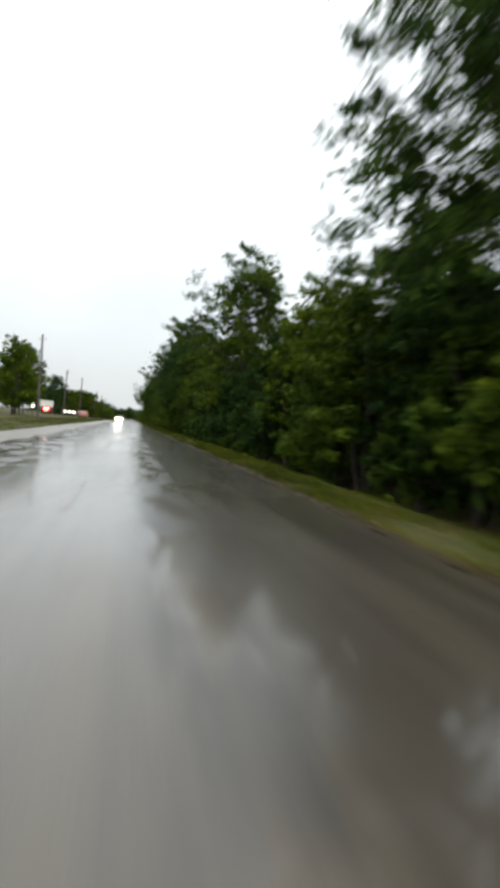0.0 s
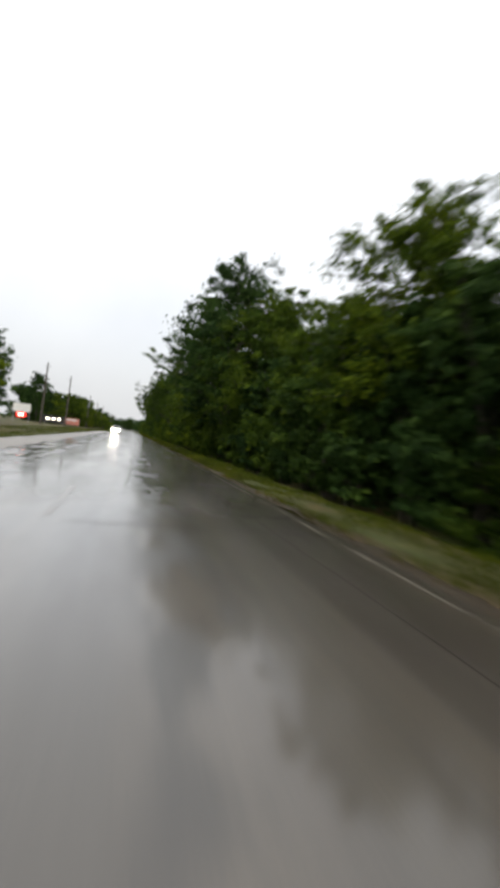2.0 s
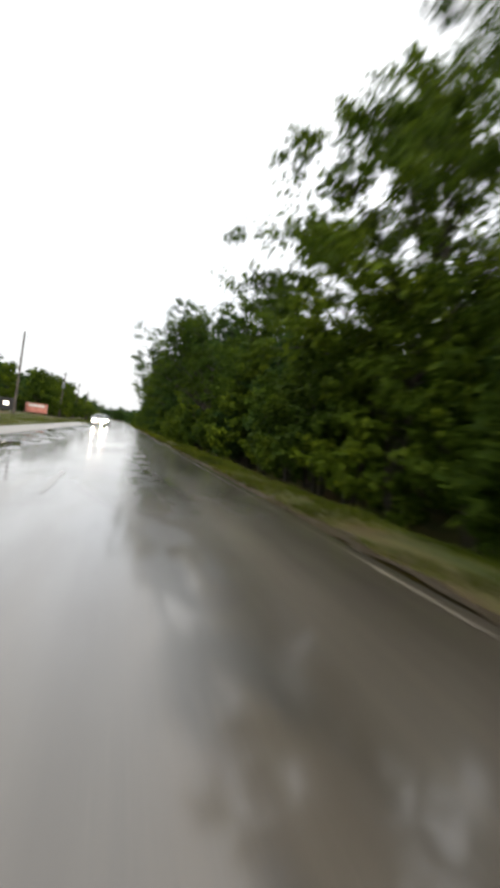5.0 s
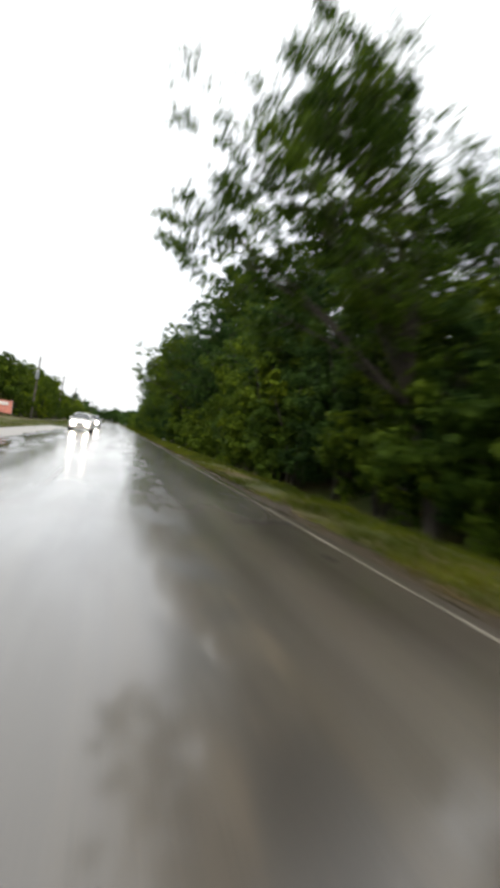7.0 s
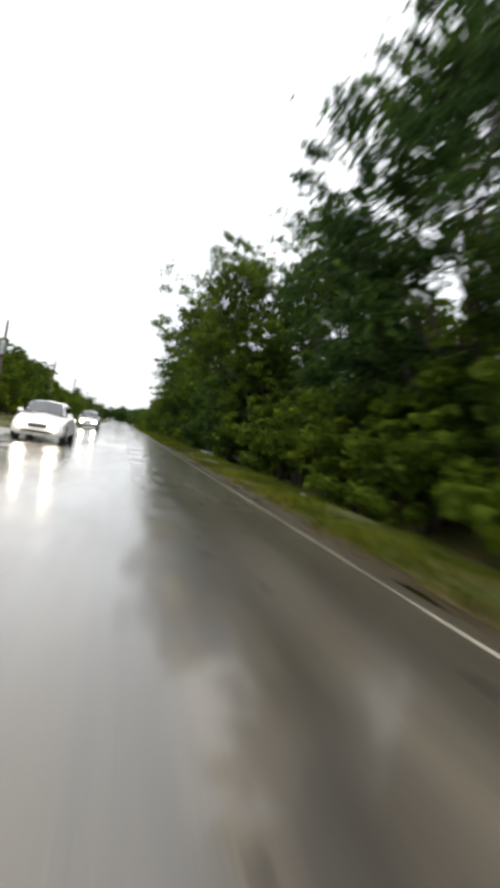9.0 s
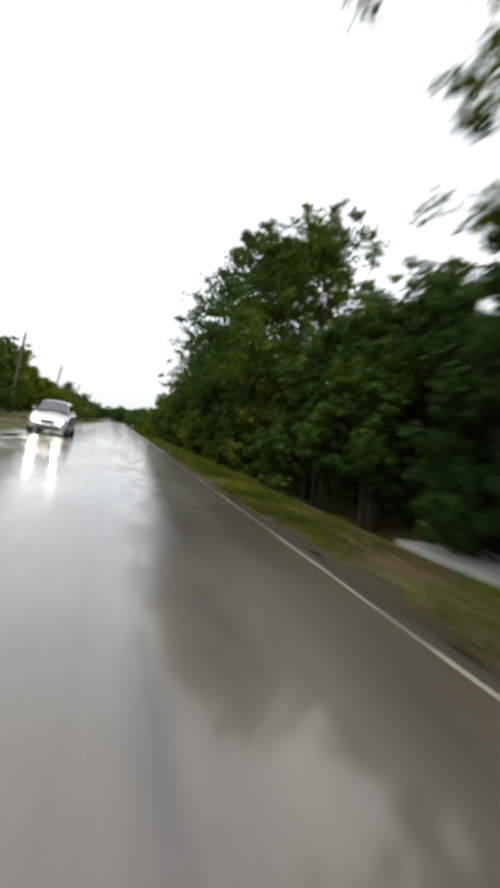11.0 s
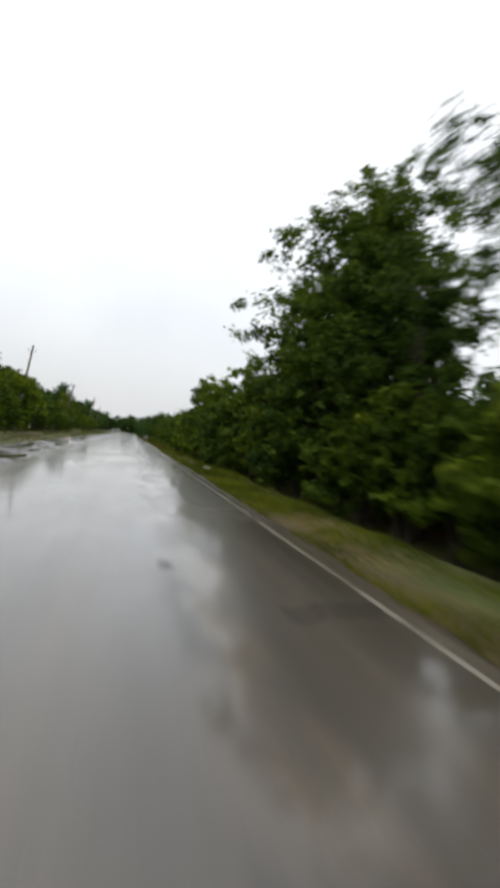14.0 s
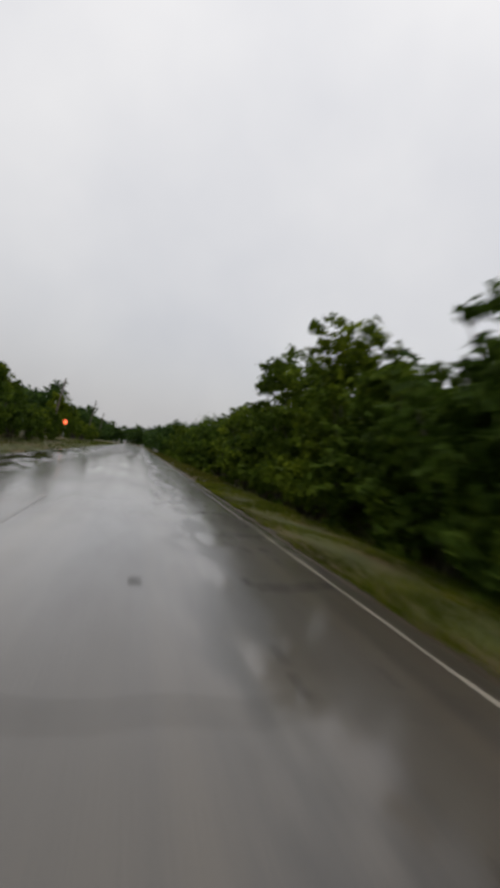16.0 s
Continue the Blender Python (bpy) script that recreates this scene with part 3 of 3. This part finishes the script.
for k in range(17):
    put(LIGHT[k % 2], rw.uniform(10, 12.5), 6 + k * 8.8 + rw.uniform(-2, 2), 0.1, rw.uniform(0, 360), rw.uniform(0.8, 1.05) * (0.62 if k in (13, 14, 15) else 1.0), "green broadleaf tree deeper in the woods", "tree", "trees in the woods")
y = -6.0
while y < 262:
    low = y > 181
    k = rw.choice((0, 0, 1, 2, 2, 3) if not low else (1, 3, 3, 0))
    if 159 < y < 172 or 117 < y < 126:
        k = 3
    s = rw.uniform(0.92, 1.15) * (1.0 if not low else 1.08)
    put(BUSH[k] if y < 208 else FAR_BUSH[k % 2], rw.uniform(6.1, 6.9), y, -0.62, rw.uniform(0, 360), s * 1.06, "dense green shrub leafy to the ground at the verge", "shrub", "shrubs along the verge")
    y += rw.uniform(2.1, 2.9)
for k in range(10):
    put(LIGHT[k % 2], rw.uniform(9, 13), 190 + k * 9 + rw.uniform(-3, 3), 0.1, rw.uniform(0, 360), rw.uniform(0.6, 0.8), "small bushy green tree in the low woods", "tree", "trees in the woods")

for x, y, s in ((5.6, 101.5, 1.2), (5.9, 84.0, 0.9), (6.0, 47.5, 0.8)):
    put(BUSH[4], x, y, -0.62, rw.uniform(0, 360), s, "bright yellow-green shrub at the edge of the woods", "shrub", "shrubs along the verge")

for x, y, s in ((5.4, 54.2, 0.72), (5.5, 89.8, 0.8), (6.7, 169.5, 1.0), (6.9, 128.6, 1.05), (6.6, 122.8, 0.9), (6.6, 150.5, 1.1), (6.5, 100.2, 0.85), (6.4, 60.5, 0.8)):
    put(VINE, x, y, -0.5, rw.uniform(0, 360), s, "trunk wrapped to the top in dark-green vines", "vine", "vine-covered trunks along the verge")

# ---- trees across the road ----
LEFT_TREES = [(1, -15.6, 69, 1.08), (1, -14.6, 63, 0.90), (1, -16.5, 76, 0.85), (1, -20.5, 66, 0.95), (0, -17.5, 84, 0.88), (0, -18.0, 122, 0.76), (1, -15.5, 128, 0.70), (0, -27.0, 112, 0.72), (0, -15.5, 270, 0.76)]
for k, x, y, s in LEFT_TREES:
    put(LAWN[k], x, y, 0.2, rw.uniform(0, 360), s, "dark-green tree standing on the lawn" if k == 0 else "leafy green tree standing on the lawn", "tree", "trees across the road")
y = 146.0
while y < 300:
    if 238 < y < 264:
        y = 264.0
    put(ACROSS[rw.choice((0, 1))], rw.uniform(-15.5, -13.5), y, 0.1, rw.uniform(0, 360), rw.uniform(0.85, 1.08) * (1.0 if y < 200 else 0.8), "bushy green tree in the woods across the road", "tree", "trees across the road")
    y += rw.uniform(4.0, 5.5)
y = 147.0
while y < 226:
    put(ACROSS_BUSH[rw.choice((0, 1, 1))], rw.uniform(-12.4, -11.4) + (2.3 if y > 188 else 0.0), y, 0.05, rw.uniform(0, 360), rw.uniform(0.75, 1.05), "green shrub at the far verge", "shrub", "shrubs across the road")
    y += rw.uniform(4.0, 5.5)
for k in range(9):
    put(ACROSS_BUSH[1], rw.uniform(-9.6, -8.9), 196 + 3.6 * k, 0.0, rw.uniform(0, 360), rw.uniform(0.5, 0.75), "low green shrub close to the asphalt", "shrub", "shrubs across the road")
for k in range(10):
    put(ACROSS_BUSH[k % 2], rw.uniform(-11.5, -10.0), 263 + 4.2 * k, 0.0, rw.uniform(0, 360), rw.uniform(0.7, 1.0), "green shrub at the far verge", "shrub", "shrubs across the road")
for y in (227.5, 231.0, 234.5, 238.5):
    put(ACROSS_BUSH[1], rw.uniform(-10.1, -9.8), y, 0.0, rw.uniform(0, 360), 0.92, "green shrub at the far verge", "shrub", "shrubs across the road")
for p in TALL + BUSH + LIGHT + LAWN + ACROSS + ACROSS_BUSH + FAR_BUSH + [VINE]:
    discard(p)


def woodland(name, seed, boxes, count, size, mat, label):
    """Leaves of woods too far off to be told apart."""
    rng = np.random.default_rng(seed)
    cs = []
    for x0, x1, y0, y1, h0, h1, n in boxes:
        x, y = rng.uniform(x0, x1, n), rng.uniform(y0, y1, n)
        hh = h0 + (h1 - h0) * (0.5 + 0.25 * np.sin(y * 0.31 + x * 0.2) + 0.25 * np.sin(y * 0.113 + x * 0.37 + 1.7))
        cs.append(np.stack([x, y, hh * rng.random(n) ** 0.7], axis=1))
    c = np.concatenate(cs)
    v, f = leaf_mesh(rng, c, np.full(len(c), 1.4), count, size)
    return tagged(raw(name, v, f, mat), label, "woods", "", "stuff")


woodland("undergrowth", 51, [(7.5, 10, -10, 122, 3.5, 6.0, 1100), (7.5, 10, 122, 156, 2.4, 4.0, 220), (8, 11, 156, 185, 2.0, 3.2, 200), (11.5, 18, -10, 22, 5, 8.0, 220), (11.5, 18, 34, 112, 6.5, 10.0, 800), (11.5, 18, 116, 150, 3.0, 4.6, 240), (12, 18, 150, 190, 3.5, 5.0, 220), (8, 16, 185, 300, 3.6, 6.0, 900)], 64, 0.44, M_LEAF_DARK, "dense dark-green undergrowth behind the roadside trees")
woodland("far_woods", 52, [(3.5, 14, 262, 430, 3.5, 7.0, 500), (-40, 30, 440, 470, 5, 11, 900), (-26, -17, 133, 300, 5, 8.0, 700), (-24, -13, 300, 440, 5, 9, 700), (-50, -34, 20, 133, 5, 8.0, 600), (18, 30, -40, 300, 5, 9.0, 500)], 52, 0.85, M_LEAF_DARK, "distant green woods round the bend of the road")


def grass(name, seed, x0, x1, y0, y1, count, tall, mat, label):
    """Blades of grass on the verge, rooted on the ground."""
    rng = np.random.default_rng(seed)
    x, y = rng.uniform(x0, x1, count), rng.uniform(y0, y1, count)
    z = np.interp(x, [-14, -9.5, -5.2, 2.35, 3.4, 4.3, 5.2, 6.4], [0.25, 0.02, -0.02, -0.03, -0.05, -0.12, -0.62, -0.66]) - 0.03
    patch = 0.55 + 0.45 * np.sin(x * 2.1 + np.sin(y * 0.7) * 2) * np.sin(y * 0.9 + x)
    h = tall * (0.45 + 0.8 * rng.random(count)) * patch
    a = rng.uniform(0, 2 * np.pi, count)
    w, lean = 0.012 + 0.012 * rng.random(count), 0.7 * h * rng.random(count)
    ca, sa = np.cos(a), np.sin(a)
    v = np.stack([np.stack([x - sa * w, y + ca * w, z], 1), np.stack([x + sa * w, y - ca * w, z], 1),
                  np.stack([x + ca * lean, y + sa * lean, z + 0.03 + h], 1)], axis=1).reshape(-1, 3)
    f = np.arange(count * 3).reshape(-1, 3)
    return tagged(raw(name, v, f, mat), label, "grass", "", "stuff")


grass("verge_grass", 61, 2.3, 5.6, -2, 134, 96000, 0.17, M_TURF, "short green grass on the verge above the ditch")
grass("verge_grass", 66, 2.12, 5.6, 134, 200, 66000, 0.17, M_TURF, "short olive-green grass growing up to the asphalt")
grass("far_verge_grass", 64, 2.3, 6.0, 200, 300, 36000, 0.24, M_GRASS, "rough olive-green grass on the far verge")
grass("dry_grass", 63, 2.05, 3.1, -2, 150, 30000, 0.10, M_DRY, "flattened brown dry grass beside the asphalt")
grass("lawn_grass", 62, -12, -6.4, 20, 130, 34000, 0.17, M_TURF, "mown green grass across the road")

grass("far_lawn_grass", 65, -10, -4.9, 130, 320, 34000, 0.17, M_TURF, "rough green grass up to the asphalt across the road")


# ---- utility poles ----
def utility_pole(height, can):
    top = empty("utility_pole")
    part("pole", rod(bmesh.new(), (0, 0, -1.0), (0, 0, height), 0.14, 0.09, 12), M_POLE, top)
    for x in (-0.34, 0.34):
        bm = rod(bmesh.new(), (x * 0.25, 0, height - 0.72), (x, 0, height - 0.60), 0.025, 0.02, 6)
        rod(bm, (x, 0, height - 0.60), (x, 0, height - 0.40), 0.06, 0.035, 8)
        part("insulator", bm, M_CERAMIC, top, "grey ceramic insulator")
    if can:
        bm = rod(bmesh.new(), (0, -0.34, height - 2.9), (0, -0.34, height - 1.9), 0.22, 0.22, 14)
        rod(bm, (0, -0.34, height - 1.9), (0, -0.34, height - 1.78), 0.22, 0.10, 14)
        part("transformer", bm, M_STEEL, top, "grey steel transformer can")
    return top


bare_pole, can_pole = utility_pole(9.0, False), utility_pole(9.0, True)
for x, y, z, lean in ((-10.4, 55, 0.1, -1.0), (-13.2, 98, 0.2, 1.0), (-12.1, 117, 0.4, 0.5), (-11.1, 149, -0.8, 2.0), (-11.3, 180, -0.55, 3.0), (-11.5, 211, -0.55, 5.0), (-11.4, 246, -1.0, 6.0), (-10.7, 285, -0.5, 6.0), (-11.2, 322, -0.8, 5.0)):
    can = y in (55, 149)
    tagged(copy_thing(can_pole if can else bare_pole, pose(x, y, z, 0, lean, 0)), "weathered wooden utility pole with a transformer can" if can else "weathered wooden utility pole leaning a little", "utility pole", "poles across the road")
discard(bare_pole)
discard(can_pole)


# ---- signs and lamps across the road ----
def sign_board(x, y, z):
    top = tagged(empty("roadside_sign", x, y, z, 4), "white sign board over a red lit panel on two posts", "sign")
    for sx in (-1.15, 1.15):
        part("post", rod(bmesh.new(), (sx, 0.06, -0.3), (sx, 0.06, 2.9), 0.06, 0.06, 8), M_STEEL, top)
    part("board", box(bmesh.new(), -1.3, 1.3, -0.08, 0.0, 1.6, 2.95, 0.02), M_BOARD, top)
    panel = part("panel", box(bmesh.new(), -0.7, 0.7, -0.10, 0.0, 0.75, 1.5, 0.02), M_RED, top, "red lit display panel")
    for k in range(2):
        part("bar", box(bmesh.new(), -0.36 + k * 0.4, -0.08 + k * 0.4, -0.13, -0.102, 0.92, 1.32, 0.01), M_WARM, panel, "white lit bar")


def lit_sign(x, y, z):
    top = tagged(empty("lit_sign", x, y, z, 3), "low dark sign with three white lit panels", "sign")
    for sx in (-1.5, 1.5):
        part("post", rod(bmesh.new(), (sx, 0.08, -0.3), (sx, 0.08, 1.6), 0.06, 0.06, 8), M_STEEL, top)
    part("board", box(bmesh.new(), -1.9, 1.9, -0.06, 0.02, 0.35, 1.7, 0.03), M_BLACK, top)
    for k in range(3):
        part("lit_panel", box(bmesh.new(), -1.25 + k * 1.0, -0.75 + k * 1.0, -0.10, -0.065, 0.88, 1.24, 0.03), M_WARM, top, "white lit panel")


def yard_lamp(x, y, z):
    top = tagged(empty("yard_lamp", x, y, z), "lit white lamp on a dark post on the lawn", "lamp")
    part("post", rod(bmesh.new(), (0, 0, -0.2), (0, 0, 1.15), 0.06, 0.045, 8), M_BLACK, top)
    bm = bmesh.new()
    bmesh.ops.create_uvsphere(bm, u_segments=14, v_segments=9, radius=0.18)
    bmesh.ops.translate(bm, verts=bm.verts, vec=(0, 0, 1.38))
    part("globe", bm, M_WARM, top, "white glowing globe")


def banner(x, y, z):
    top = tagged(empty("banner", x, y, z, 5), "low faded-red banner on two short posts", "banner")
    for sx in (-1.6, 1.6):
        part("post", rod(bmesh.new(), (sx, 0.04, -0.3), (sx, 0.04, 1.9), 0.035, 0.035, 8), M_STEEL, top)
    bm = bmesh.new()
    n = 14
    for k in range(n + 1):
        u = -1.6 + 3.2 * k / n
        w = 0.03 * math.sin(k * 1.3)
        for zz in (0.35, 1.8):
            bm.verts.new((u, -0.02 + w, zz + 0.02 * math.sin(k * 0.9)))
    bm.verts.ensure_lookup_table()
    for k in range(n):
        bm.faces.new((bm.verts[2 * k], bm.verts[2 * k + 2], bm.verts[2 * k + 3], bm.verts[2 * k + 1]))
    r = bmesh.ops.extrude_face_region(bm, geom=bm.faces[:])
    bmesh.ops.translate(bm, verts=[g for g in r["geom"] if isinstance(g, bmesh.types.BMVert)], vec=(0, 0.015, 0))
    part("cloth", bm, M_SALMON, top)
    part("stripe", box(bmesh.new(), -1.2, 1.2, -0.075, -0.06, 1.25, 1.62, 0.005), M_BOARD, top, "pale stripe")


def beacon(x, y, z):
    top = tagged(empty("warning_beacon", x, y, z), "orange-red warning beacon lit on a steel post", "beacon")
    part("post", rod(bmesh.new(), (0, 0, -0.3), (0, 0, 2.1), 0.07, 0.06, 10), M_STEEL, top)
    part("housing", box(bmesh.new(), -0.38, 0.38, -0.05, 0.16, 1.98, 2.74, 0.05), M_BLACK, top)
    bm = rod(bmesh.new(), (0, -0.10, 2.36), (0, -0.05, 2.36), 0.26, 0.30, 18)
    part("lens", bm, M_ORANGE, top, "glowing orange-red lens")


sign_board(-17.8, 108, 0.25)
lit_sign(-14.6, 120, 0.25)
yard_lamp(-14.2, 73, 0.25)
banner(-13.7, 142, 0.15)
beacon(-11.2, 257, 0.15)


# ---- cars in the other lane ----
def loft(sections):
    """A closed skin through rings of the same number of points."""
    bm = bmesh.new()
    rings = [[bm.verts.new(p) for p in ring] for ring in sections]
    n = len(rings[0])
    for a, b in zip(rings, rings[1:]):
        for k in range(n):
            bm.faces.new((a[k], a[(k + 1) % n], b[(k + 1) % n], b[k]))
    bm.faces.new(rings[0][::-1])
    bm.faces.new(rings[-1])
    bmesh.ops.recalc_face_normals(bm, faces=bm.faces)
    return bm


def ring(y, half, z0, z1, tuck=0.86, crown=0.05):
    m = (z0 + z1) / 2
    pts = [(-half * tuck, z0), (-half, z0 + 0.10), (-half * 1.0, m), (-half * 0.97, z1 - 0.08), (-half * tuck, z1),
           (0, z1 + crown), (half * tuck, z1), (half * 0.97, z1 - 0.08), (half, m), (half, z0 + 0.10), (half * tuck, z0), (0, z0)]
    return [(x, y, z) for x, z in pts]


def smooth(ob):
    for p in ob.data.polygons:
        p.use_smooth = True
    ob.data.set_sharp_from_angle(angle=radians(32))
    return ob


def car(x, y, paint, label, height=1.0):
    """A car that faces -y."""
    top = tagged(empty("car", x, y, 0), label, "car", "cars in the other lane")
    h = height
    smooth(part("body", loft([ring(-2.22, 0.70, 0.32, 0.62, .8), ring(-2.12, 0.82, 0.24, 0.72 * h), ring(-1.7, 0.88, 0.2, 0.84 * h), ring(-0.95, 0.90, 0.2, 0.96 * h),
                              ring(0.3, 0.90, 0.2, 0.98 * h), ring(1.5, 0.90, 0.2, 1.0 * h), ring(2.05, 0.86, 0.26, 0.98 * h), ring(2.22, 0.78, 0.36, 0.86 * h)]), paint, top))
    smooth(part("cabin", loft([ring(-1.0, 0.74, 0.90 * h, 0.98 * h, .9), ring(-0.28, 0.66, 0.92 * h, 1.42 * h, .84), ring(0.5, 0.66, 0.92 * h, 1.48 * h, .84),
                               ring(1.3, 0.65, 0.92 * h, 1.42 * h, .84), ring(1.95, 0.72, 0.92 * h, 1.0 * h, .9)]), paint, top))
    bm = bmesh.new()
    low = [bm.verts.new((u, -0.975 - 0.03 * (1 - abs(u) / 0.66), 1.01 * h + 0.055 * (1 - abs(u) / 0.66))) for u in (-0.66, -0.33, 0, 0.33, 0.66)]
    high = [bm.verts.new((u * 0.8, -0.33, 1.41 * h + 0.055 * (1 - abs(u) / 0.66))) for u in (-0.66, -0.33, 0, 0.33, 0.66)]
    for k in range(4):
        bm.faces.new((low[k], low[k + 1], high[k + 1], high[k]))
    r = bmesh.ops.extrude_face_region(bm, geom=bm.faces[:])
    bmesh.ops.translate(bm, verts=[g for g in r["geom"] if isinstance(g, bmesh.types.BMVert)], vec=(0, -0.02, 0.022))
    bmesh.ops.recalc_face_normals(bm, faces=bm.faces)
    part("windscreen", bm, M_GLASS, top, "dark reflecting glass")
    for sx in (-1, 1):
        for y0, y1 in ((-0.55, 0.36), (0.44, 1.35)):
            part("side_window", box(bmesh.new(), sx * 0.655, sx * 0.675, y0, y1, 1.02 * h, 1.34 * h, 0.008), M_GLASS, top)
        lamp = part("headlight", box(bmesh.new(), sx * 0.50 - 0.17, sx * 0.50 + 0.17, -2.24, -2.12, 0.58, 0.74, 0.04), M_GLASS, top)
        bm = rod(bmesh.new(), (sx * 0.50, -2.26, 0.66), (sx * 0.50, -2.235, 0.66), 0.10, 0.11, 14)
        part("bulb", bm, M_LAMP, lamp, "bright lit lamp")
        mir = part("mirror", box(bmesh.new(), sx * 0.86 - 0.1, sx * 0.86 + 0.1, -0.72, -0.60, 0.98 * h, 1.12 * h, 0.03), paint, top)
        for yy in (-1.38, 1.36):
            wheel = part("wheel", rod(bmesh.new(), (sx * 0.68, yy, 0.32), (sx * 0.90, yy, 0.32), 0.32, 0.32, 22), M_RUBBER, top, "black rubber tyre")
            part("rim", rod(bmesh.new(), (sx * 0.89, yy, 0.32), (sx * 0.912, yy, 0.32), 0.21, 0.19, 16), M_STEEL, wheel)
    part("grille", box(bmesh.new(), -0.30, 0.30, -2.25, -2.15, 0.52, 0.64, 0.02), M_BLACK, top)
    part("bumper_intake", box(bmesh.new(), -0.55, 0.55, -2.22, -2.1, 0.30, 0.44, 0.03), M_BLACK, top)
    part("plate", box(bmesh.new(), -0.16, 0.16, -2.27, -2.24, 0.42, 0.50, 0.005), M_BOARD, top, "plain pale plate")
    return top


car(-3.35, 124.2, M_CARPAINT, "white sedan with lit headlights on wet asphalt")
car(-3.40, 151.5, M_SILVER, "silver car with lit headlights on wet asphalt", 1.08)
